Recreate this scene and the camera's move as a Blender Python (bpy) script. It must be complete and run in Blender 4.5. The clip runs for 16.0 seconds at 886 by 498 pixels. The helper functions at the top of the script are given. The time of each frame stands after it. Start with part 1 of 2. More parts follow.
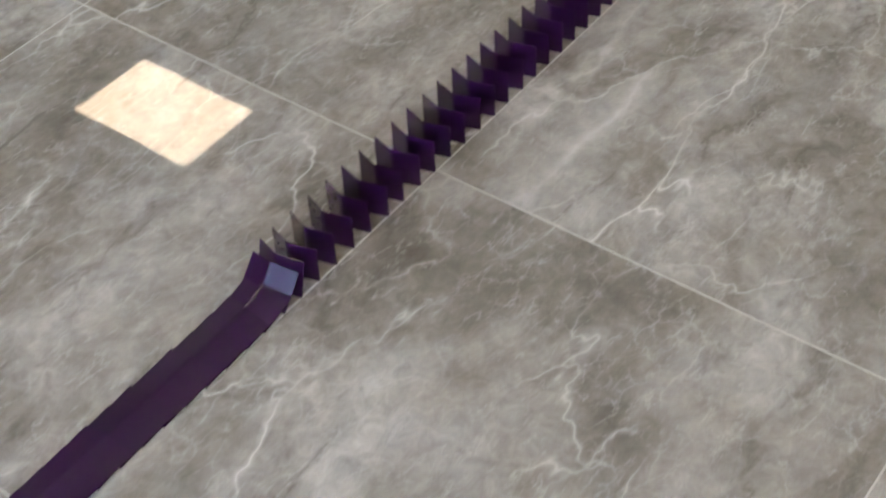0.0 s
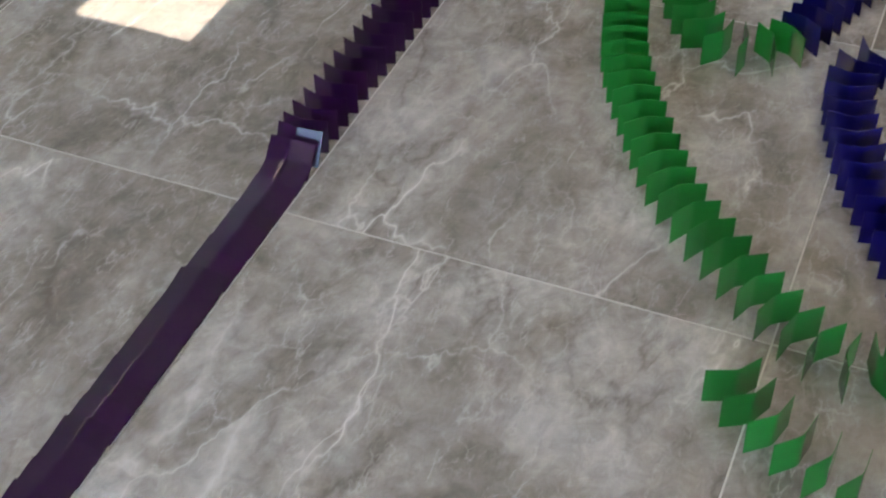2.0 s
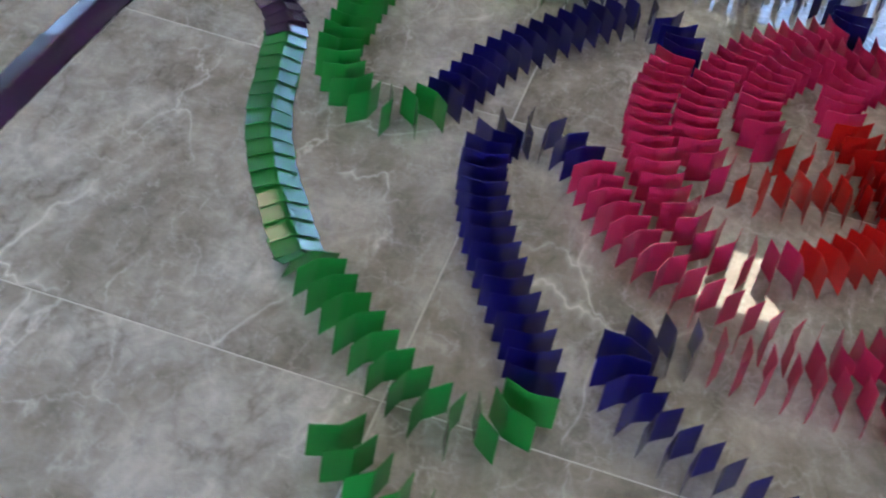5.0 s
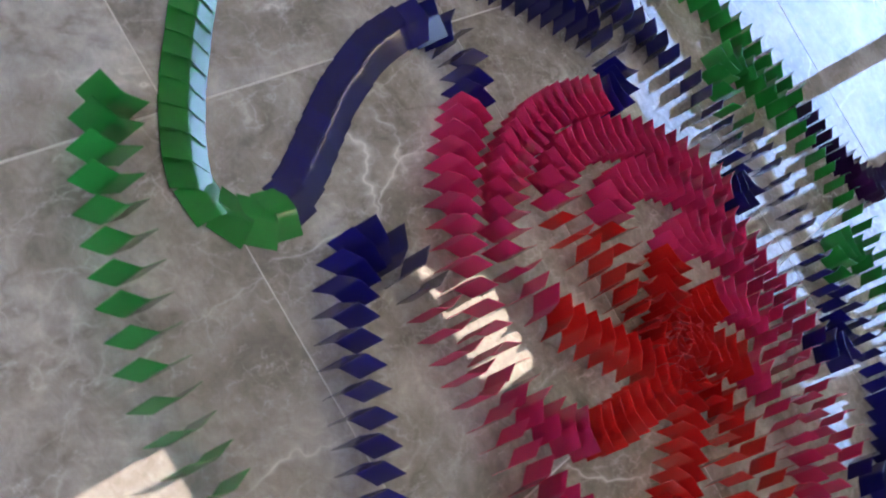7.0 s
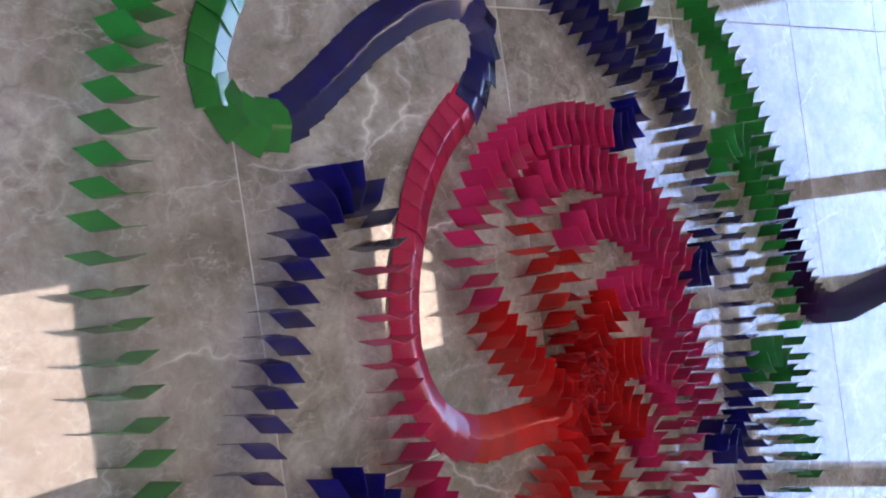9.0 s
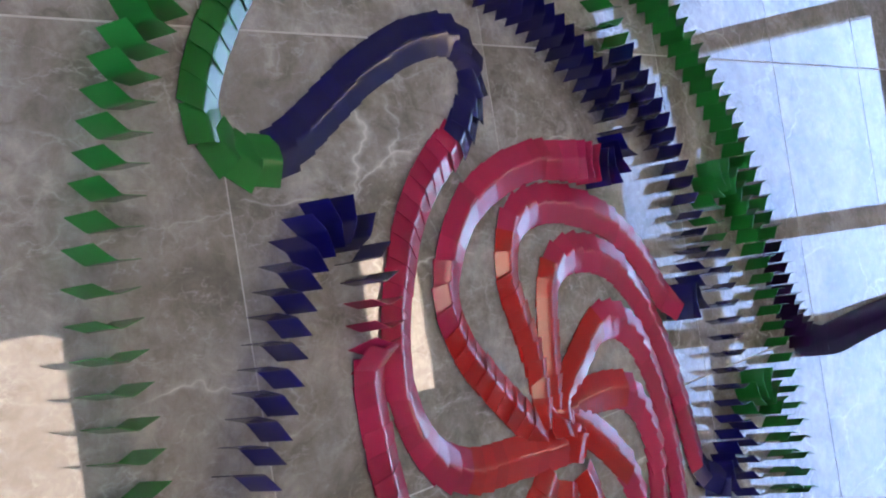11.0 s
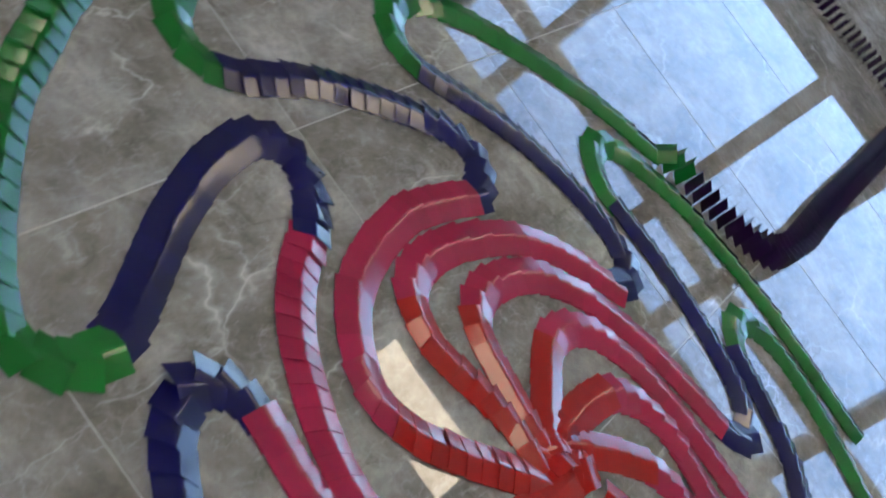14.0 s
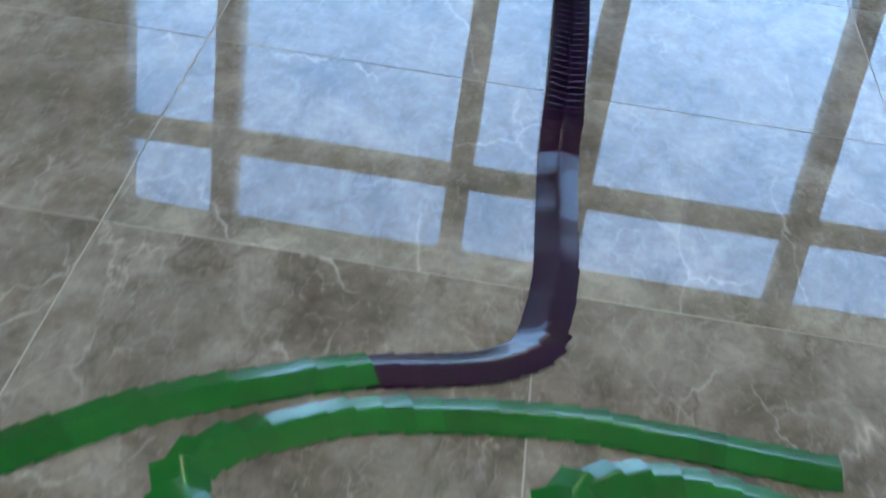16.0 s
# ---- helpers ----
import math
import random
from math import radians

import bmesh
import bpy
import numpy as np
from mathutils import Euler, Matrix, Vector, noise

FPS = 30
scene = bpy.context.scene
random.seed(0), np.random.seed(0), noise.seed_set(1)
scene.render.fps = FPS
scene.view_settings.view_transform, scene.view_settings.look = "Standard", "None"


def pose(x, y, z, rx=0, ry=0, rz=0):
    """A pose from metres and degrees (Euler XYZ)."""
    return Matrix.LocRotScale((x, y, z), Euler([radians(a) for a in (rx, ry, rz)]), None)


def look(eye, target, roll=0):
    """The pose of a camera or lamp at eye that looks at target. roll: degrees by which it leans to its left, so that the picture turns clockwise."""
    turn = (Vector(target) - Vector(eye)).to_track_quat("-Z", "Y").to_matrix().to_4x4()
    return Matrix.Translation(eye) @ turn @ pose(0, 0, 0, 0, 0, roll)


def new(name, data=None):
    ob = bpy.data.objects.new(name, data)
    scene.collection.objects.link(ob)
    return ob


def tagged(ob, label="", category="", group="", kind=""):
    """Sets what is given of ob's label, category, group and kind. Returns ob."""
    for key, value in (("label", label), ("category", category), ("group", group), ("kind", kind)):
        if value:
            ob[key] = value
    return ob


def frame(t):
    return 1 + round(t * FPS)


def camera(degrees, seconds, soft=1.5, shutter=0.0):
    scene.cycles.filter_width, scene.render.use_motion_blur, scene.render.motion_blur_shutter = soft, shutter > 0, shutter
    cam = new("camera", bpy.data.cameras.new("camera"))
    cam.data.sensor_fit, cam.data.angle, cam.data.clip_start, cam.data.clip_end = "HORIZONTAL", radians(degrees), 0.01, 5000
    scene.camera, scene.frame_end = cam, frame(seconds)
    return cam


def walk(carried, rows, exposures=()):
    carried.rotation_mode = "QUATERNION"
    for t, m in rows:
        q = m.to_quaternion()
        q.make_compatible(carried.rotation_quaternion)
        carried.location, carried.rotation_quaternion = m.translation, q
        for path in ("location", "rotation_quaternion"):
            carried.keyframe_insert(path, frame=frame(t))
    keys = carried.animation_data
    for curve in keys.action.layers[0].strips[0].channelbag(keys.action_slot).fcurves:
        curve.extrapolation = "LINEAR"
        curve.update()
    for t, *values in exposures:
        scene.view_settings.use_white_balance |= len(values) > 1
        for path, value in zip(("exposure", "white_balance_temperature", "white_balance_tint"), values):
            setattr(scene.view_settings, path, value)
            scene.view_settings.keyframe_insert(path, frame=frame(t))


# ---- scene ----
cam = camera(35.3, 16.0, soft=2.0, shutter=0.3)
walk(cam, [
    (0.0, pose(-1.5421, -0.1603, 1.0972, 44.503, 2.380, -53.585)),
    (0.5, pose(-1.3983, -0.1213, 1.1167, 44.748, 2.953, -57.082)),
    (1.0, pose(-1.2704, -0.1177, 1.1105, 45.490, 2.650, -60.490)),
    (1.5, pose(-1.1603, -0.1163, 1.1168, 46.069, 1.753, -63.959)),
    (2.0, pose(-1.0917, -0.0980, 1.1229, 47.036, 1.364, -67.175)),
    (2.5, pose(-1.0350, -0.0898, 1.1374, 47.709, 1.190, -69.835)),
    (3.0, pose(-1.0173, -0.0810, 1.1409, 48.526, 0.871, -72.316)),
    (3.5, pose(-1.0073, -0.0880, 1.1479, 49.190, 0.590, -73.992)),
    (4.0, pose(-1.0146, -0.1023, 1.1357, 49.942, -1.041, -75.052)),
    (4.5, pose(-1.0267, -0.1498, 1.1228, 50.091, -3.795, -74.948)),
    (5.0, pose(-1.0499, -0.2023, 1.1045, 50.111, -8.537, -73.826)),
    (5.2, pose(-1.0567, -0.2393, 1.0801, 50.508, -10.555, -72.735)),
    (7.5, look((-1.136, -0.302, 1.068), (0.482, -0.333, -0.108), 70.6)),
    (8.0, look((-1.14, -0.304, 1.062), (0.489, -0.348, -0.098), 76.8)),
    (8.5, look((-1.156, -0.304, 1.066), (0.479, -0.347, -0.086), 80.3)),
    (9.0, look((-1.161, -0.277, 1.078), (0.476, -0.34, -0.07), 83.0)),
    (9.5, look((-1.174, -0.291, 1.077), (0.473, -0.322, -0.057), 82.1)),
    (10.0, look((-1.176, -0.293, 1.086), (0.469, -0.306, -0.051), 81.5)),
    (12.5, look((-1.185, -0.294, 1.088), (0.479, -0.242, -0.02), 78.4)),
    (13.0, look((-1.184, -0.298, 1.094), (0.481, -0.228, -0.012), 74.4)),
    (13.5, look((-1.12, -0.327, 1.076), (0.56, -0.233, -0.005), 64.7)),
    (14.0, look((-0.968, -0.344, 1.101), (0.707, -0.249, 0.011), 52.8)),
    (14.5, look((-0.731, -0.331, 1.106), (0.951, -0.274, 0.025), 39.9)),
    (15.0, look((-0.478, -0.393, 1.078), (1.208, -0.365, 0.004), 26.8)),
    (15.5, look((-0.143, -0.46, 1.076), (1.534, -0.439, -0.013), 16.3)),
    (16.0, look((0.245, -0.494, 1.064), (1.916, -0.463, -0.034), 8.5)),
], exposures=[(0.0, 4.34, 6600, 12), (2.0, 4.30, 6150, 14), (3.5, 4.34, 5850, 14), (5.0, 4.30, 5750, 12), (7.5, 4.26, 5950, 21), (9.0, 4.22, 6000, 25), (12.5, 3.86, 5950, 15), (14.0, 3.88, 5950, 9), (16.0, 4.04, 5880, 2)])

# ---- light ----
CEIL = 2.6
world = bpy.data.worlds.new("sky_world")
scene.world = world
world.use_nodes = True
wn, wl = world.node_tree.nodes, world.node_tree.links
sky = wn.new("ShaderNodeTexSky")
sky.sky_type = "NISHITA"
sky.sun_disc = False
sky.sun_elevation, sky.sun_rotation = radians(48), radians(200)
sky.dust_density, sky.ozone_density = 0.9, 1.4
bg = wn["Background"]
wl.new(sky.outputs["Color"], bg.inputs["Color"])
bg.inputs["Strength"].default_value = 0.095
sun_data = bpy.data.lights.new("sun", "SUN")
sun_data.energy, sun_data.angle, sun_data.color = 5.0, radians(0.5), (1.0, 0.95, 0.88)
sun = new("sun", sun_data)
sun.matrix_world = look((-6, 10, 20), (0, 0, 0))


# ---- materials ----
def material(name, rough=0.5, spec=0.5):
    m = bpy.data.materials.new(name)
    m.use_nodes = True
    b = m.node_tree.nodes["Principled BSDF"]
    b.inputs["Roughness"].default_value = rough
    b.inputs["Specular IOR Level"].default_value = spec
    return m, m.node_tree.nodes, m.node_tree.links, b


def ramp(nodes, stops):
    r = nodes.new("ShaderNodeValToRGB")
    while len(r.color_ramp.elements) < len(stops):
        r.color_ramp.elements.new(0.5)
    for e, (p, c) in zip(r.color_ramp.elements, stops):
        e.position, e.color = p, (*c, 1)
    return r


def card_material(name, colour, rough=0.42):
    """Glossy coloured card with faint fibre, scuffs and a slight change from sheet to sheet."""
    m, n, l, b = material(name, rough, 0.05)
    tc, info = n.new("ShaderNodeTexCoord"), n.new("ShaderNodeObjectInfo")
    fibre = n.new("ShaderNodeTexNoise")
    fibre.inputs["Scale"].default_value, fibre.inputs["Detail"].default_value = 160, 6
    l.new(tc.outputs["Object"], fibre.inputs["Vector"])
    hsv = n.new("ShaderNodeHueSaturation")
    hsv.inputs["Color"].default_value = (*colour, 1)
    add = n.new("ShaderNodeMath")
    add.operation = "MULTIPLY_ADD"
    l.new(info.outputs["Random"], add.inputs[0])
    add.inputs[1].default_value, add.inputs[2].default_value = 0.25, 0.86
    l.new(add.outputs[0], hsv.inputs["Value"])
    l.new(hsv.outputs["Color"], b.inputs["Base Color"])
    rr = n.new("ShaderNodeMapRange")
    l.new(fibre.outputs["Fac"], rr.inputs["Value"])
    rr.inputs["To Min"].default_value, rr.inputs["To Max"].default_value = rough - 0.05, rough + 0.07
    l.new(rr.outputs["Result"], b.inputs["Roughness"])
    wave = n.new("ShaderNodeTexNoise")
    wave.inputs["Scale"].default_value = 22
    l.new(tc.outputs["Object"], wave.inputs["Vector"])
    bump = n.new("ShaderNodeBump")
    bump.inputs["Strength"].default_value, bump.inputs["Distance"].default_value = 0.04, 0.002
    l.new(wave.outputs["Fac"], bump.inputs["Height"])
    l.new(bump.outputs["Normal"], b.inputs["Normal"])
    b.inputs["Coat Weight"].default_value, b.inputs["Coat Roughness"].default_value = 0.92, 0.13
    return m


PURPLE = card_material("purple_card", (0.026, 0.0025, 0.036))
GREEN = card_material("green_card", (0.016, 0.170, 0.024))
BLUE = card_material("navy_card", (0.006, 0.004, 0.075))
PINK = card_material("crimson_card", (0.43, 0.016, 0.072))
RED = card_material("red_card", (0.44, 0.008, 0.006))


def marble():
    """Polished grey-brown marble: cloudy ground, pale branching veins and dark patches, shifted from tile to tile."""
    m, n, l, b = material("grey_marble", 0.06, 0.7)
    geo, info = n.new("ShaderNodeNewGeometry"), n.new("ShaderNodeObjectInfo")
    shift = n.new("ShaderNodeVectorMath")
    shift.operation = "MULTIPLY_ADD"
    l.new(info.outputs["Random"], shift.inputs[0])
    shift.inputs[1].default_value = (3.0, 5.0, 7.0)
    l.new(geo.outputs["Position"], shift.inputs[2])

    def tex(scale, detail, distortion, rough=0.6, source=None):
        t = n.new("ShaderNodeTexNoise")
        for k, v in (("Scale", scale), ("Detail", detail), ("Distortion", distortion), ("Roughness", rough)):
            t.inputs[k].default_value = v
        l.new((source or shift).outputs["Vector"] if source is None else source.outputs[0], t.inputs["Vector"])
        return t

    stretch = n.new("ShaderNodeMapping")
    stretch.inputs["Rotation"].default_value = (0, 0, 0.5)
    stretch.inputs["Scale"].default_value = (1.0, 1.45, 1.0)
    l.new(shift.outputs["Vector"], stretch.inputs["Vector"])
    cloud = tex(4.2, 8, 0.5, 0.64, stretch)
    ground = ramp(n, [(0.28, (0.175, 0.157, 0.134)), (0.44, (0.330, 0.308, 0.278)), (0.58, (0.465, 0.445, 0.418)), (0.74, (0.62, 0.605, 0.58))])
    l.new(cloud.outputs["Fac"], ground.inputs["Fac"])
    speck = tex(38, 8, 0.6, 0.7)
    grain = ramp(n, [(0.3, (0.64, 0.63, 0.615)), (0.7, (1.28, 1.28, 1.27))])
    l.new(speck.outputs["Fac"], grain.inputs["Fac"])
    mul = n.new("ShaderNodeMix")
    mul.data_type, mul.blend_type = "RGBA", "MULTIPLY"
    mul.inputs["Factor"].default_value = 0.8
    l.new(ground.outputs["Color"], mul.inputs["A"])
    l.new(grain.outputs["Color"], mul.inputs["B"])

    def veins(scale, width, turn, squeeze, amount, low=0.42, high=0.60):
        """Thin wandering lines: the places where a stretched, warped noise crosses its middle."""
        lean = n.new("ShaderNodeMapping")
        lean.inputs["Rotation"].default_value = (0, 0, turn)
        lean.inputs["Scale"].default_value = (1.0, squeeze, 1.0)
        lean.inputs["Location"].default_value = (scale * 1.7, width * 300, 0)
        l.new(shift.outputs["Vector"], lean.inputs["Vector"])
        v = tex(scale, 6, 0.25, 0.56, lean)
        off = n.new("ShaderNodeMath")
        off.operation = "SUBTRACT"
        l.new(v.outputs["Fac"], off.inputs[0])
        off.inputs[1].default_value = 0.5
        mag = n.new("ShaderNodeMath")
        mag.operation = "ABSOLUTE"
        l.new(off.outputs[0], mag.inputs[0])
        line = ramp(n, [(0.0, (1, 1, 1)), (width, (0.45, 0.45, 0.45)), (width * 4, (0, 0, 0))])
        l.new(mag.outputs[0], line.inputs["Fac"])
        fade = tex(scale * 1.3 + 1.0, 4, 0.4, 0.6, lean)
        gate = ramp(n, [(low, (0, 0, 0)), (high, (amount, amount, amount))])
        l.new(fade.outputs["Fac"], gate.inputs["Fac"])
        k = n.new("ShaderNodeMath")
        k.operation = "MULTIPLY"
        l.new(line.outputs["Color"], k.inputs[0])
        l.new(gate.outputs["Color"], k.inputs[1])
        return k

    patch = tex(1.9, 7, 0.8, 0.62)
    brown = ramp(n, [(0.36, (0.70, 0.645, 0.57)), (0.50, (0.95, 0.93, 0.90)), (0.64, (1.16, 1.16, 1.16))])
    l.new(patch.outputs["Fac"], brown.inputs["Fac"])
    tint = n.new("ShaderNodeMix")
    tint.data_type, tint.blend_type = "RGBA", "MULTIPLY"
    tint.inputs["Factor"].default_value = 0.55
    l.new(mul.outputs["Result"], tint.inputs["A"])
    l.new(brown.outputs["Color"], tint.inputs["B"])

    def cracks(scale, width, turn, squeeze, amount, low, high):
        """Branching fine white cracks: warped cell borders, in clusters."""
        lean = n.new("ShaderNodeMapping")
        lean.inputs["Rotation"].default_value = (0, 0, turn)
        lean.inputs["Scale"].default_value = (1.0, squeeze, 1.0)
        l.new(shift.outputs["Vector"], lean.inputs["Vector"])
        warp = tex(scale * 1.1, 5, 0.2, 0.6, lean)
        push = n.new("ShaderNodeVectorMath")
        push.operation = "MULTIPLY_ADD"
        l.new(warp.outputs["Color"], push.inputs[0])
        push.inputs[1].default_value = (1.1 / scale, 1.1 / scale, 0)
        l.new(lean.outputs["Vector"], push.inputs[2])
        cell = n.new("ShaderNodeTexVoronoi")
        cell.feature = "DISTANCE_TO_EDGE"
        cell.inputs["Scale"].default_value = scale
        l.new(push.outputs["Vector"], cell.inputs["Vector"])
        edge = ramp(n, [(0.0, (1, 1, 1)), (width, (0.35, 0.35, 0.35)), (width * 3.5, (0, 0, 0))])
        l.new(cell.outputs["Distance"], edge.inputs["Fac"])
        fade = tex(scale * 0.55 + 1.2, 6, 0.3, 0.62, lean)
        gate = ramp(n, [(low, (0, 0, 0)), (high, (amount, amount, amount))])
        l.new(fade.outputs["Fac"], gate.inputs["Fac"])
        k = n.new("ShaderNodeMath")
        k.operation = "MULTIPLY"
        l.new(edge.outputs["Color"], k.inputs[0])
        l.new(gate.outputs["Color"], k.inputs[1])
        return k

    last = tint.outputs["Result"]
    for k, c in (
        (veins(4.0, 0.022, 0.4, 1.8, 0.65), (0.13, 0.112, 0.090)),
        (cracks(5.0, 0.014, 0.8, 1.7, 0.50, 0.51, 0.65), (0.68, 0.665, 0.635)),
        (cracks(11.0, 0.015, 0.3, 1.6, 0.50, 0.51, 0.65), (0.66, 0.645, 0.62)),
        (veins(15.0, 0.010, 0.45, 2.4, 0.48, 0.50, 0.62), (0.68, 0.665, 0.635)),
        (cracks(26.0, 0.020, 1.2, 1.4, 0.40, 0.50, 0.64), (0.64, 0.625, 0.60)),
        (cracks(1.5, 0.0050, 0.5, 2.2, 0.85, 0.50, 0.60), (0.84, 0.825, 0.795)),
        (cracks(2.6, 0.0060, 1.1, 1.9, 0.70, 0.50, 0.62), (0.78, 0.765, 0.735)),
    ):
        mix = n.new("ShaderNodeMix")
        mix.data_type = "RGBA"
        l.new(k.outputs[0], mix.inputs["Factor"])
        l.new(last, mix.inputs["A"])
        mix.inputs["B"].default_value = (*c, 1)
        last = mix.outputs["Result"]
    l.new(last, b.inputs["Base Color"])
    rr = n.new("ShaderNodeMapRange")
    l.new(speck.outputs["Fac"], rr.inputs["Value"])
    rr.inputs["To Min"].default_value, rr.inputs["To Max"].default_value = 0.008, 0.035
    l.new(rr.outputs["Result"], b.inputs["Roughness"])
    wav = tex(7, 2, 0)
    bump = n.new("ShaderNodeBump")
    bump.inputs["Strength"].default_value, bump.inputs["Distance"].default_value = 0.014, 0.004
    l.new(wav.outputs["Fac"], bump.inputs["Height"])
    l.new(bump.outputs["Normal"], b.inputs["Normal"])
    return m


def plaster(name, c, scale=9, rough=0.75):
    m, n, l, b = material(name, rough)
    geo, t = n.new("ShaderNodeNewGeometry"), n.new("ShaderNodeTexNoise")
    t.inputs["Scale"].default_value, t.inputs["Detail"].default_value = scale, 8
    l.new(geo.outputs["Position"], t.inputs["Vector"])
    r = ramp(n, [(0.3, tuple(v * 0.9 for v in c)), (0.7, tuple(min(1, v * 1.06) for v in c))])
    l.new(t.outputs["Fac"], r.inputs["Fac"])
    l.new(r.outputs["Color"], b.inputs["Base Color"])
    bump = n.new("ShaderNodeBump")
    bump.inputs["Strength"].default_value, bump.inputs["Distance"].default_value = 0.15, 0.002
    l.new(t.outputs["Fac"], bump.inputs["Height"])
    l.new(bump.outputs["Normal"], b.inputs["Normal"])
    return m


MARBLE = marble()
GREY_WALL = plaster("grey_wall_paint", (0.30, 0.285, 0.27))
GROUT = plaster("pale_grout", (0.62, 0.60, 0.56), 60)
WALL = plaster("wall_paint", (0.58, 0.565, 0.54))
CEILING = plaster("ceiling_paint", (0.68, 0.665, 0.64), 5)
FRAME = plaster("window_frame_paint", (0.30, 0.29, 0.28), 30, 0.45)
PALE = plaster("pale_paint", (0.85, 0.84, 0.80), 20, 0.5)
TRIM = plaster("lamp_rim", (0.8, 0.8, 0.8), 30, 0.4)


def glow(name, c, strength):
    m, n, l, b = material(name, 0.6)
    b.inputs["Base Color"].default_value = (0.9, 0.9, 0.9, 1)
    b.inputs["Emission Color"].default_value = (*c, 1)
    b.inputs["Emission Strength"].default_value = strength
    return m


LAMP = glow("warm_diffuser", (1.0, 0.78, 0.53), 0.50)
GLASS, gn, gl, gb = material("window_glass", 0.0)
gb.inputs["Transmission Weight"].default_value = 1.0
gb.inputs["IOR"].default_value = 1.02


# ---- mesh helpers ----
def mesh(name, bm, mat):
    me = bpy.data.meshes.new(name)
    bm.normal_update()
    bm.to_mesh(me)
    bm.free()
    me.materials.append(mat)
    return me


def part(name, bm, mat, parent, label=""):
    ob = new(name, mesh(name, bm, mat))
    ob.parent = parent
    return tagged(ob, label)


def box_bm(x0, x1, y0, y1, z0, z1, bevel=0.0):
    bm = bmesh.new()
    bmesh.ops.create_cube(bm, size=1)
    bmesh.ops.scale(bm, vec=(x1 - x0, y1 - y0, z1 - z0), verts=bm.verts)
    bmesh.ops.translate(bm, vec=((x0 + x1) / 2, (y0 + y1) / 2, (z0 + z1) / 2), verts=bm.verts)
    if bevel:
        bmesh.ops.bevel(bm, geom=list(bm.edges), offset=bevel, segments=2, affect="EDGES", profile=0.5)
    return bm


def structure(name, bm, mat, label, category):
    return tagged(new(name, mesh(name, bm, mat)), label, category, kind="structure")


# ---- the room ----
X0, X1, Y0, Y1 = -3.6, 4.57, -4.8, 8.6
floor = structure("floor", box_bm(X0, X1, Y0, Y1, -0.10, -0.0007), GROUT, "polished grey marble tile floor with pale grout joints", "floor")
structure("ceiling", box_bm(X0, X1, Y0, Y1, CEIL, CEIL + 0.15), CEILING, "plain painted ceiling above the hall", "ceiling")
structure("wall_north", box_bm(X0, X1, Y1, Y1 + 0.2, -0.1, CEIL + 0.15), WALL, "plain painted end wall", "wall")
structure("wall_south", box_bm(X0, X1, Y0 - 0.2, Y0, -0.1, CEIL + 0.15), WALL, "plain painted side wall", "wall")

# window wall: a band of glass between sill and head, with posts and a transom
SILL, TRANSOM, HEAD = 0.52, 1.43, 1.935


def window_wall(tag, place, y0, y1, openings, label):
    """A wall along local y, 0.25 thick towards local +x, with a framed window in each opening (y0, y1, posts)."""
    wall = structure("wall_" + tag, box_bm(0, 0.25, y0, y1, -0.1, SILL), GREY_WALL, "painted wall with a long window", "wall")
    wall.matrix_world = place
    part("wall_head", box_bm(0, 0.25, y0, y1, HEAD, CEIL + 0.15), GREY_WALL, wall)
    at = y0
    for a, c, _ in sorted(openings):
        part("wall_pier", box_bm(0, 0.25, at, a, SILL, HEAD), GREY_WALL, wall)
        at = c
    part("wall_pier", box_bm(0, 0.25, at, y1, SILL, HEAD), GREY_WALL, wall)
    for a, c, posts in openings:
        names["window"] += 1
        win = structure("window_%d" % names["window"], box_bm(-0.02, 0.10, a, c, SILL, SILL + 0.05, 0.004), FRAME, label, "window")
        win.matrix_world = place
        part("window_head", box_bm(-0.02, 0.10, a, c, HEAD - 0.04, HEAD, 0.004), FRAME, win)
        part("transom", box_bm(-0.02, 0.05, a, c, TRANSOM, TRANSOM + 0.072, 0.004), FRAME, win)
        marks = (a + 0.03, *posts, c - 0.03)
        for y in marks:
            w = 0.03 if y in (marks[0], marks[-1]) else 0.043
            part("post", box_bm(-0.02, 0.10, y - w, y + w, SILL + 0.05, HEAD - 0.04, 0.004), FRAME, win)
        lines = sorted((a + 0.06, *[p + k for p in posts for k in (-0.043, 0.043)], c - 0.06))
        for u, v in zip(lines[::2], lines[1::2]):
            for z0, z1 in ((SILL + 0.05, TRANSOM), (TRANSOM + 0.072, HEAD - 0.04)):
                pane = part("pane", box_bm(0.03, 0.036, u, v, z0, z1), GLASS, win)
                pane.visible_shadow = False


names = {"window": 0}
WY1 = 0.832
window_wall("east", pose(X1, 0, 0), Y0, Y1, [(-4.2, WY1, (-3.31, -2.50, -1.671, -0.862, -0.435, 0.422)), (3.3, 7.6, (4.2, 5.0, 5.9, 6.8))], "long grey-framed window with posts and a transom")
# The west window is unseen, added behind the camera for more diffuse light.
window_wall("west", pose(X0, 0, 0, 0, 0, 180), -Y1, -Y0, [(-2.8, 2.0, (-1.6, -0.4, 0.8))], "unseen long grey-framed window added behind the camera to light the floor")
structure("cornice", box_bm(X1 - 0.012, X1 - 0.001, Y0, WY1, 1.985, 1.997), PALE, "thin pale moulding above the window", "trim")
for y0, y1 in ((0.846, 0.912), (1.105, 1.185)):
    structure("trim", box_bm(X1 - 0.022, X1 - 0.001, y0, y1, 0.0, 1.984, 0.003), PALE, "upright pale moulding beside the window", "trim")
structure("ground", box_bm(-400, 400, -400, 400, -6.2, -6.0), plaster("far_ground", (0.16, 0.17, 0.12), 0.2), "far ground outside the building", "ground")


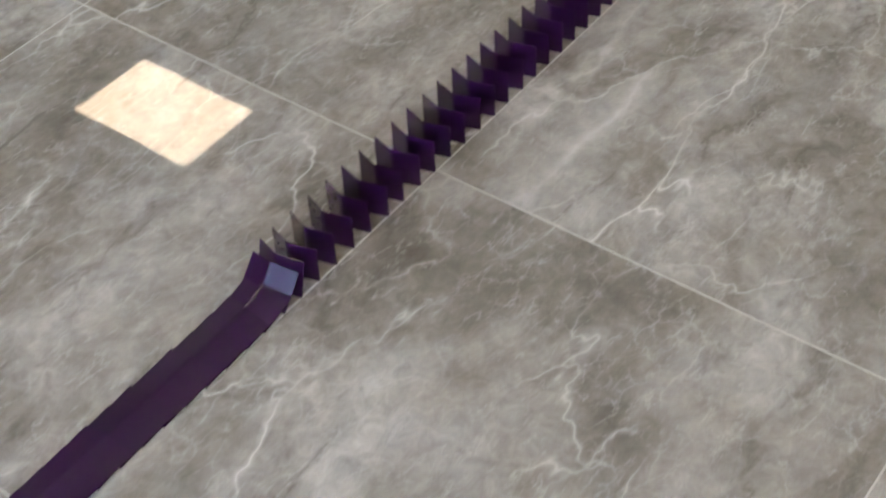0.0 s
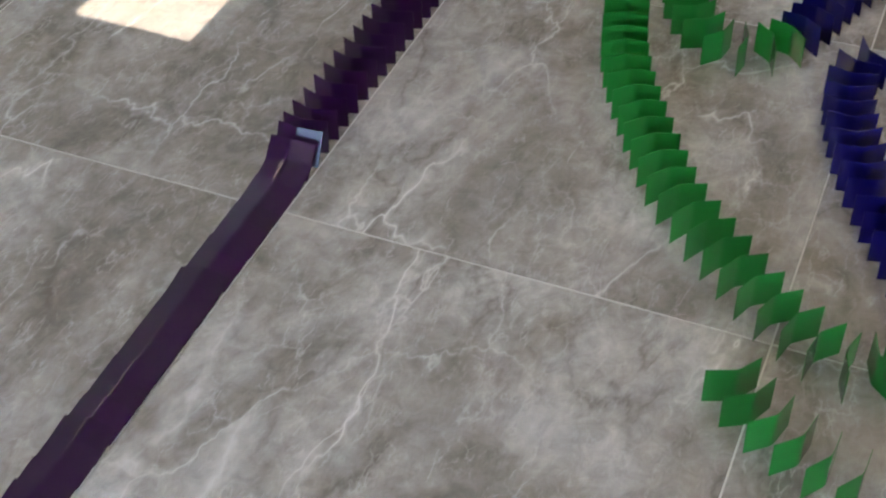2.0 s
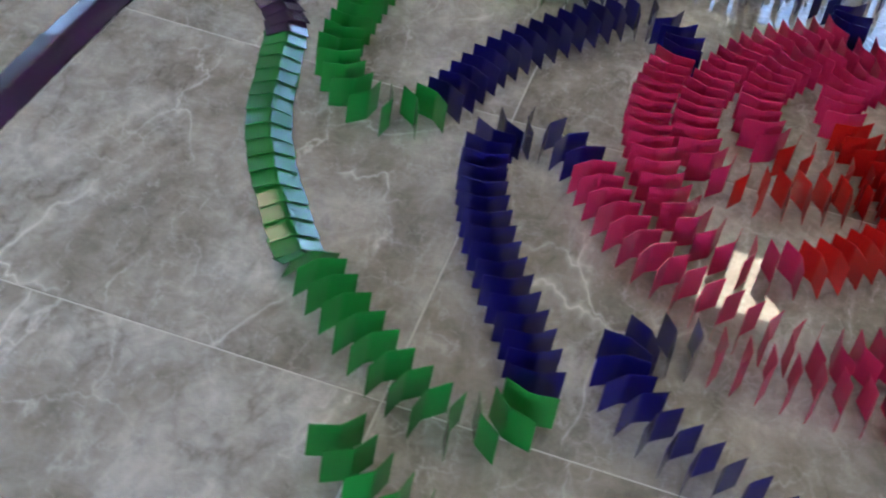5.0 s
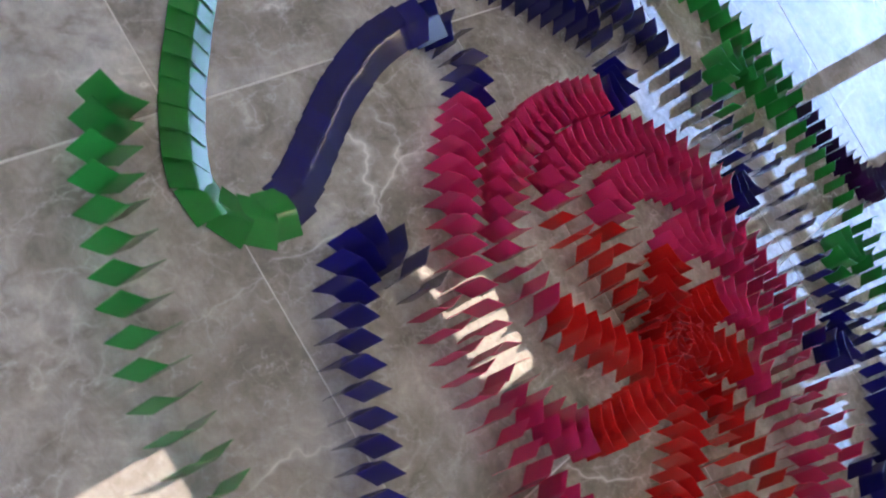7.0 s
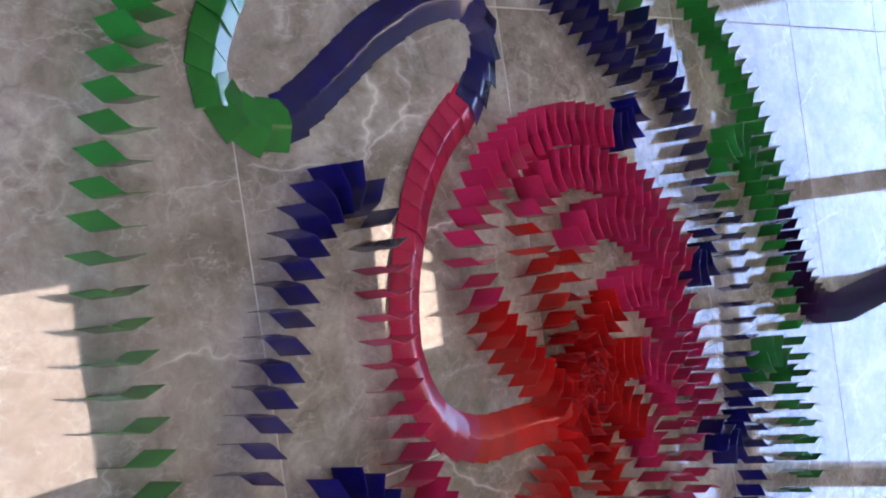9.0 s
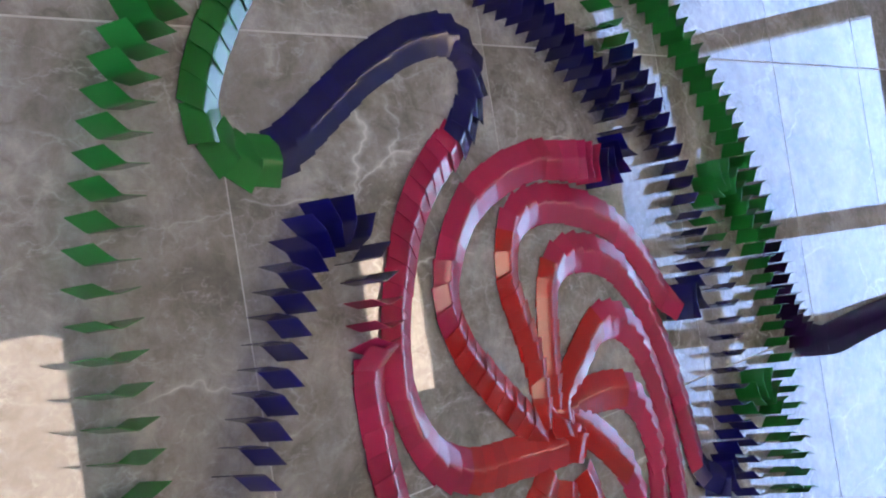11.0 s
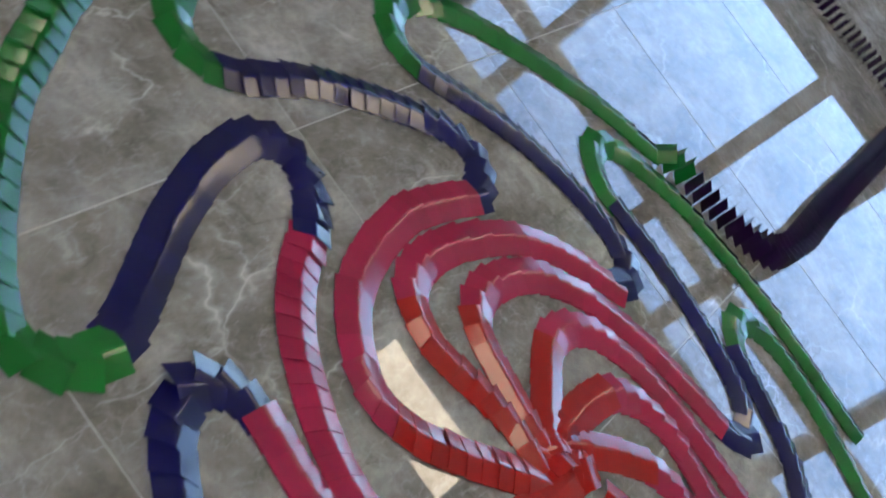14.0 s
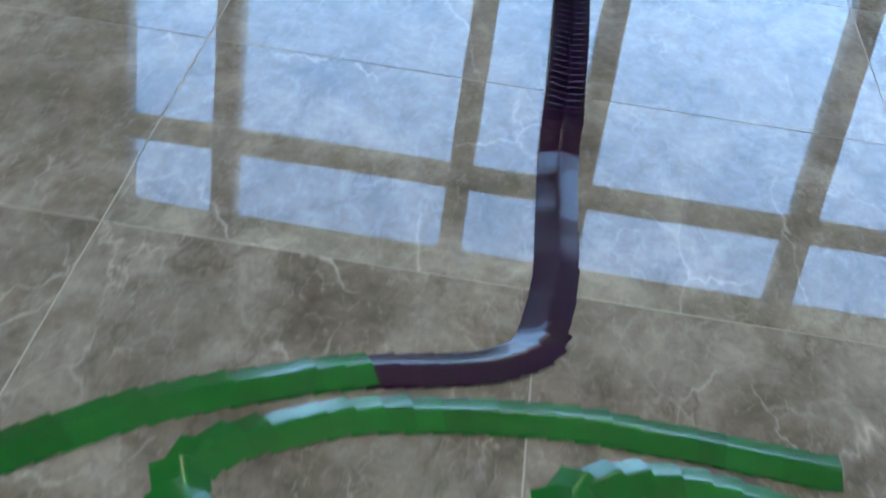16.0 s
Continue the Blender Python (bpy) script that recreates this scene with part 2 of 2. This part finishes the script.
# ---- ceiling panels ----
def ceiling_light(x0, x1, y0, y1):
    ob = new("ceiling_light")
    ob.location = ((x0 + x1) / 2, (y0 + y1) / 2, CEIL)
    w, d = (x1 - x0) / 2, (y1 - y0) / 2
    part("diffuser", box_bm(-w, w, -d, d, -0.022, -0.004), LAMP, ob, "glowing warm white diffuser")
    for a in (-1, 1):
        part("rim", box_bm(a * (w + 0.012) - 0.012, a * (w + 0.012) + 0.012, -d - 0.024, d + 0.024, -0.03, 0.0, 0.002), TRIM, ob)
        part("rim", box_bm(-w, w, a * (d + 0.012) - 0.012, a * (d + 0.012) + 0.012, -0.03, 0.0, 0.002), TRIM, ob)
    return tagged(ob, "warm white square ceiling light panel, switched on, five of nine added unseen for overhead light", "ceiling light", "ceiling light panels")


# The last five panels are unseen, added for more overhead light.
for px, py in ((1.27, 3.55), (3.62, 3.50), (1.68, -0.68), (3.74, -0.58), (-0.85, 3.52), (-0.85, -0.54), (-0.85, -4.3), (1.40, -4.3), (3.63, -4.3)):
    ceiling_light(px - 0.205, px + 0.205, py - 0.32, py + 0.32)


# ---- the folded cards ----
CARD_H, CARD_W, CARD_D, CARD_T = 0.0475, 0.0316, 0.0090, 0.0007


def card_mesh(name, mat):
    """A stiff card folded down its middle: two wings, the fold towards -y, standing on z = 0, free edges at y = 0."""
    bm = bmesh.new()
    outline = []
    for u in (-1.0, -0.5, -0.2, -0.1, -0.04, 0.04, 0.1, 0.2, 0.5, 1.0):
        y = -CARD_D * (1 - (math.hypot(u, 0.09) - 0.09) / 0.914)
        outline.append((u * CARD_W, y))
    grid = []
    for off in (0.0, -CARD_T):
        for z in (0.0, CARD_H / 2, CARD_H):
            grid.append([bm.verts.new((x, y + off + 0.0004 * math.sin(z * 50 + x * 30), z)) for x, y in outline])
    front, back = grid[:3], grid[3:]
    cols = len(outline)
    for rows_, flip in ((front, False), (back, True)):
        for i in range(2):
            for j in range(cols - 1):
                q = [rows_[i][j], rows_[i][j + 1], rows_[i + 1][j + 1], rows_[i + 1][j]]
                bm.faces.new(q if flip else q[::-1]).smooth = True
    for j in range(cols - 1):
        bm.faces.new([front[2][j], front[2][j + 1], back[2][j + 1], back[2][j]])
        bm.faces.new([front[0][j + 1], front[0][j], back[0][j], back[0][j + 1]])
    for i in range(2):
        bm.faces.new([front[i][0], front[i + 1][0], back[i + 1][0], back[i][0]])
        bm.faces.new([front[i + 1][-1], front[i][-1], back[i][-1], back[i + 1][-1]])
    bmesh.ops.recalc_face_normals(bm, faces=bm.faces)
    for e in bm.edges:
        e.smooth = all(f.smooth for f in e.link_faces)
    return mesh(name, bm, mat)


KINDS = {
    "p": (card_mesh("purple_card", PURPLE), "glossy dark purple folded card set up in a toppling line", "purple cards"),
    "g": (card_mesh("green_card", GREEN), "glossy green folded card set up in a toppling line", "green cards"),
    "b": (card_mesh("blue_card", BLUE), "glossy navy blue folded card set up in a toppling line", "blue cards"),
    "k": (card_mesh("pink_card", PINK), "glossy crimson pink folded card set up in a toppling line", "pink cards"),
    "r": (card_mesh("red_card", RED), "glossy red folded card set up in a toppling line", "red cards"),
}
NAMES = {"p": "purple_card", "g": "green_card", "b": "blue_card", "k": "pink_card", "r": "red_card"}
GAPS = {"g": 0.034, "b": 0.031, "k": 0.0295, "r": 0.029}
CENTRE = Vector((0.655, -0.592))


def smooth(points, step=0.004):
    """A round curve through the points, as many close points."""
    p = [Vector(q) for q in points]
    p = [2 * p[0] - p[1], *p, 2 * p[-1] - p[-2]]
    out = []
    for i in range(1, len(p) - 2):
        a, b, c, d = p[i - 1 : i + 3]
        k = max(2, int((c - b).length / step))
        for j in range(k):
            t = j / k
            out.append(0.5 * (2 * b + (c - a) * t + (2 * a - 5 * b + 4 * c - d) * t * t + (3 * b - a - 3 * c + d) * t**3))
    out.append(p[-2])
    return out


def lay(sections, times, purple_gap=0.0302):
    """Cards along one line. sections: (colour, points) in the order of falling; times: (place, seconds) rows in the order of falling."""
    pts = [q for _, ps in sections for q in ps]
    path = smooth(pts)
    run = [0.0]
    for a, b in zip(path, path[1:]):
        run.append(run[-1] + (b - a).length)
    ends, k = [], 0
    for _, ps in sections:
        k += len(ps)
        last = Vector(pts[k]) if k < len(pts) else path[-1]
        mark = (Vector(pts[k - 1]) + last) / 2
        i = min(range(len(path)), key=lambda n: (path[n] - mark).length)
        ends.append(run[i])
    ends[-1] = run[-1]
    clock = []
    for place, t in times:
        near = min(range(len(path)), key=lambda n: (path[n] - Vector(place)).length)
        clock.append((run[near], t))
    out, s, i = [], 0.0, 0
    while s < run[-1]:
        n = next(j for j, e in enumerate(ends) if s <= e + 1e-6)
        while i < len(run) - 2 and run[i + 1] < s:
            i += 1
        q = path[i].lerp(path[i + 1], (s - run[i]) / max(1e-6, run[i + 1] - run[i]))
        lo, hi = max(0, i - 3), min(len(path) - 1, i + 4)
        d = path[hi] - path[lo]
        (s0, t0), (s1, t1) = next(((u, v) for u, v in zip(clock, clock[1:]) if s <= v[0]), (clock[-2], clock[-1]))
        t = t0 + (s - s0) * (t1 - t0) / max(1e-6, s1 - s0)
        out.append((sections[n][0], q, math.degrees(math.atan2(d.y, d.x)) - 90, t))
        s += purple_gap if sections[n][0] == "p" else GAPS[sections[n][0]]
    return out


def turned(sections, degrees_):
    m = Matrix.Rotation(radians(degrees_), 2)
    return [(c, [tuple(CENTRE + m @ (Vector(q) - CENTRE)) for q in ps]) for c, ps in sections]


FEED = [
    ("p", [(-1.600, 0.630), (-1.000, 0.630), (-0.400, 0.631), (0.200, 0.632), (0.600, 0.630), (0.710, 0.615), (0.765, 0.585), (0.785, 0.530), (0.765, 0.455), (0.710, 0.395)]),
    ("g", [(0.650, 0.365), (0.563, 0.341), (0.461, 0.314), (0.380, 0.283), (0.279, 0.227), (0.185, 0.168), (0.130, 0.119), (0.085, 0.072), (0.030, 0.012), (-0.008, -0.045), (-0.026, -0.084), (-0.013, -0.121), (0.015, -0.146), (0.050, -0.155)]),
    ("b", [(0.086, -0.149), (0.140, -0.126), (0.218, -0.081), (0.303, -0.038), (0.391, -0.006), (0.472, 0.009), (0.517, 0.001), (0.539, -0.021), (0.546, -0.063), (0.514, -0.113)]),
    ("k", [(0.478, -0.140), (0.436, -0.165), (0.385, -0.203), (0.342, -0.249), (0.308, -0.302), (0.283, -0.357), (0.267, -0.413), (0.264, -0.465), (0.280, -0.518), (0.322, -0.570)]),
    ("r", [(0.397, -0.599), (0.489, -0.606), (0.587, -0.613), (0.660, -0.615)]),
]
ARM_A = [
    ("r", [(0.592, -0.599), (0.547, -0.559), (0.487, -0.504), (0.439, -0.457)]),
    ("k", [(0.410, -0.410), (0.400, -0.370), (0.409, -0.329), (0.442, -0.279), (0.496, -0.234), (0.585, -0.198), (0.693, -0.180), (0.807, -0.190)]),
    ("b", [(0.871, -0.203), (0.922, -0.183), (0.949, -0.145), (0.923, -0.088), (0.842, -0.025), (0.715, 0.047), (0.635, 0.074), (0.562, 0.096)]),
    ("g", [(0.522, 0.119), (0.503, 0.150), (0.503, 0.186), (0.525, 0.220), (0.600, 0.267), (0.703, 0.277), (0.810, 0.278), (0.946, 0.253), (1.093, 0.208), (1.272, 0.136)]),
]
ARM_B = [
    ("r", [(0.603, -0.583), (0.607, -0.528), (0.597, -0.469), (0.577, -0.407), (0.564, -0.358)]),
    ("k", [(0.580, -0.295), (0.622, -0.261), (0.699, -0.248), (0.794, -0.259), (0.901, -0.293), (0.991, -0.353), (1.050, -0.420)]),
    ("b", [(1.069, -0.444), (1.118, -0.454), (1.154, -0.433), (1.173, -0.369), (1.160, -0.274), (1.122, -0.177), (1.061, -0.086), (1.005, -0.023)]),
    ("g", [(0.979, 0.007), (0.962, 0.055), (0.975, 0.102), (1.029, 0.137), (1.111, 0.129), (1.222, 0.063), (1.348, -0.055), (1.444, -0.168), (1.521, -0.299), (1.550, -0.360)]),
    ("p", [(1.564, -0.393), (1.584, -0.460), (1.606, -0.523), (1.638, -0.575), (1.679, -0.604), (1.803, -0.622), (1.952, -0.620), (2.158, -0.617), (2.350, -0.619), (2.542, -0.622), (2.800, -0.622), (3.000, -0.622), (3.075, -0.600), (3.100, -0.520), (3.085, -0.420), (3.070, -0.300), (3.085, -0.180), (3.115, -0.050)]),
]
ARM_C = [
    ("r", [(0.637, -0.583), (0.640, -0.540), (0.645, -0.492), (0.654, -0.440), (0.665, -0.397)]),
    ("k", [(0.688, -0.359), (0.740, -0.335), (0.823, -0.338), (0.898, -0.366), (0.968, -0.425), (1.025, -0.512), (1.061, -0.600), (1.082, -0.683)]),
    ("b", [(1.096, -0.741), (1.126, -0.777), (1.166, -0.777), (1.225, -0.712), (1.257, -0.593), (1.266, -0.461), (1.260, -0.367)]),
    ("g", [(1.255, -0.340), (1.261, -0.296), (1.290, -0.253), (1.338, -0.234), (1.391, -0.259), (1.443, -0.330), (1.485, -0.410), (1.515, -0.536), (1.530, -0.658), (1.529, -0.782), (1.517, -0.947)]),
]
ARM_D = [
    ("r", [(0.632, -0.578), (0.698, -0.521), (0.762, -0.476)]),
    ("k", [(0.807, -0.455), (0.868, -0.453), (0.929, -0.487), (0.977, -0.561), (1.001, -0.663), (1.006, -0.750), (1.002, -0.827), (0.996, -0.902)]),
    ("b", [(1.003, -0.964), (1.030, -1.001), (1.073, -1.008), (1.147, -0.956), (1.219, -0.889), (1.259, -0.821), (1.290, -0.725)]),
    ("g", [(1.301, -0.698), (1.327, -0.664), (1.368, -0.647), (1.415, -0.664), (1.451, -0.739), (1.445, -0.851), (1.407, -0.972), (1.367, -1.070), (1.316, -1.195)]),
]
ARM_J = [
    ("r", [(0.598, -0.650), (0.541, -0.690), (0.470, -0.726), (0.400, -0.743)]),
    ("k", [(0.318, -0.722), (0.242, -0.660), (0.208, -0.578), (0.199, -0.490), (0.200, -0.434), (0.204, -0.377), (0.207, -0.344)]),
    ("b", [(0.206, -0.310), (0.198, -0.274), (0.175, -0.247), (0.145, -0.238), (0.105, -0.252), (0.068, -0.285), (0.037, -0.330), (0.011, -0.377), (-0.009, -0.417), (-0.062, -0.500), (-0.088, -0.560)]),
    ("g", [(-0.120, -0.620), (-0.165, -0.645), (-0.208, -0.618), (-0.225, -0.550), (-0.230, -0.472), (-0.232, -0.377), (-0.230, -0.282), (-0.210, -0.208), (-0.185, -0.137), (-0.158, -0.066), (-0.116, -0.001), (-0.066, 0.043)]),
]
LINES = [
    lay(FEED, [((-0.887, 0.63), 0.0), ((-0.66, 0.63), 0.5), ((-0.42, 0.63), 1.0), ((-0.18, 0.63), 1.5), ((0.054, 0.63), 2.0), ((0.36, 0.63), 2.5), ((0.58, 0.63), 3.0), ((0.765, 0.595), 3.5),
               ((0.672, 0.375), 4.0), ((0.397, 0.288), 4.5), ((0.188, 0.17), 5.0), ((0.108, 0.10), 5.2), ((0.051, -0.148), 6.0), ((0.344, -0.019), 6.75), ((0.471, -0.143), 7.4), ((0.423, -0.169), 7.5), ((0.264, -0.363), 8.0), ((0.308, -0.592), 8.5), ((0.558, -0.617), 9.0), ((0.699, -0.624), 9.40)]),
    lay(ARM_A, [((0.603, -0.597), 9.45), ((0.394, -0.432), 10.0), ((0.905, -0.207), 11.35), ((0.601, 0.074), 12.5), ((0.486, 0.141), 12.75), ((1.279, 0.105), 14.3)]),
    lay(ARM_B, [((0.608, -0.578), 9.4), ((0.610, -0.254), 10.0), ((1.107, -0.467), 11.1), ((0.954, 0.020), 12.5), ((1.45, -0.07), 13.43), ((1.545, -0.245), 13.93), ((1.605, -0.50), 14.43), ((1.70, -0.605), 14.93), ((1.924, -0.618), 15.43), ((2.149, -0.617), 15.93)], purple_gap=0.024),
    lay(ARM_C, [((0.628, -0.568), 9.4), ((0.822, -0.334), 10.0), ((1.136, -0.784), 11.1), ((1.278, -0.293), 12.5), ((1.595, -0.692), 13.5)]),
    lay(ARM_D, [((0.661, -0.579), 9.4), ((0.882, -0.458), 10.0), ((1.040, -0.965), 11.1), ((1.320, -0.717), 12.5), ((1.456, -1.147), 13.7)]),
]
for angle in (-36, -72):
    LINES.append(lay(turned(ARM_D, angle), [(turned([("r", [q])], angle)[0][1][0], t) for q, t in (((0.661, -0.579), 9.4), ((0.882, -0.458), 10.0), ((1.040, -0.965), 11.1), ((1.320, -0.717), 12.5), ((1.456, -1.147), 13.7))]))
for angle in (36, 72):
    LINES.append(lay(turned(ARM_J, angle), [(turned([("r", [q])], angle)[0][1][0], t) for q, t in (((0.606, -0.647), 9.45), ((0.388, -0.739), 10.0), ((0.198, -0.290), 11.35), ((-0.084, -0.556), 12.5), ((-0.066, 0.043), 14.7))]))
LINES.append(lay(ARM_J, [((0.606, -0.647), 9.45), ((0.388, -0.739), 10.0), ((0.198, -0.290), 11.35), ((-0.084, -0.556), 12.5), ((-0.210, -0.348), 13.5), ((-0.066, 0.043), 14.7)]))
# a loose knot of red cards where the arms meet
HUB = [("r", CENTRE + Vector((u * math.cos(a), u * math.sin(a))), math.degrees(a) - 90, 9.30 + 0.02 * i) for i, (u, a) in enumerate(((0.030, 0.9), (0.034, 1.9), (0.030, 2.9), (0.028, -0.9), (0.036, -1.8), (0.032, -2.6), (0.052, 0.1), (0.055, 1.3), (0.052, 2.4), (0.058, -1.3)))]
LINES.append(HUB)
rng = random.Random(7)
CARDS = []
for line_ in LINES:
    for kind, q, turn, t in line_:
        me, label, group = KINDS[kind]
        ob = tagged(new(NAMES[kind], me), label, "folded card", group)
        final = 85.2 + rng.uniform(-1.2, 1.0)
        if line_ is HUB:
            final, turn = rng.uniform(72, 86), turn + 180 + rng.uniform(-40, 40)
        CARDS.append((ob, q, turn + rng.uniform(-2.2, 2.2), t, final, rng.uniform(-1.5, 1.5)))


# ---- floor tiles ----
TILE = 0.6
tile_bm = box_bm(-TILE / 2 + 0.0012, TILE / 2 - 0.0012, -TILE / 2 + 0.0012, TILE / 2 - 0.0012, -0.009, 0.0, 0.0008)
tile_me = mesh("tile", tile_bm, MARBLE)
for i in range(-6, 8):
    for j in range(-8, 10):
        tile = new("tile", tile_me)
        tile.parent = floor
        tile.location = (TILE * (i + 0.5), TILE * (j + 0.5), 0.0)


def motions():
    for ob, q, turn, t, final, skew in CARDS:
        def at(angle, twist=0.0):
            return Matrix.Translation((q.x, q.y, 0.0)) @ pose(0, 0, 0, 0, 0, turn + twist) @ pose(0, 0, 0, -angle, 0, 0)

        lie = at(final, skew)
        lie.translation.z += 0.0006
        if t < -0.3:
            rows = [(0.0, lie), (16.0, lie)]
        elif t > 16.25:
            rows = [(0.0, at(0)), (16.0, at(0))]
        else:
            rows = [(-1.0 if t < 0.25 else 0.0, at(0)), (t - 0.20, at(0)), (t - 0.09, at(14)), (t - 0.02, at(42, skew / 2)), (t + 0.04, at(72, skew)), (t + 0.09, lie)]
            rows.append((max(16.0, t + 0.4), lie))
        walk(ob, rows)


motions()
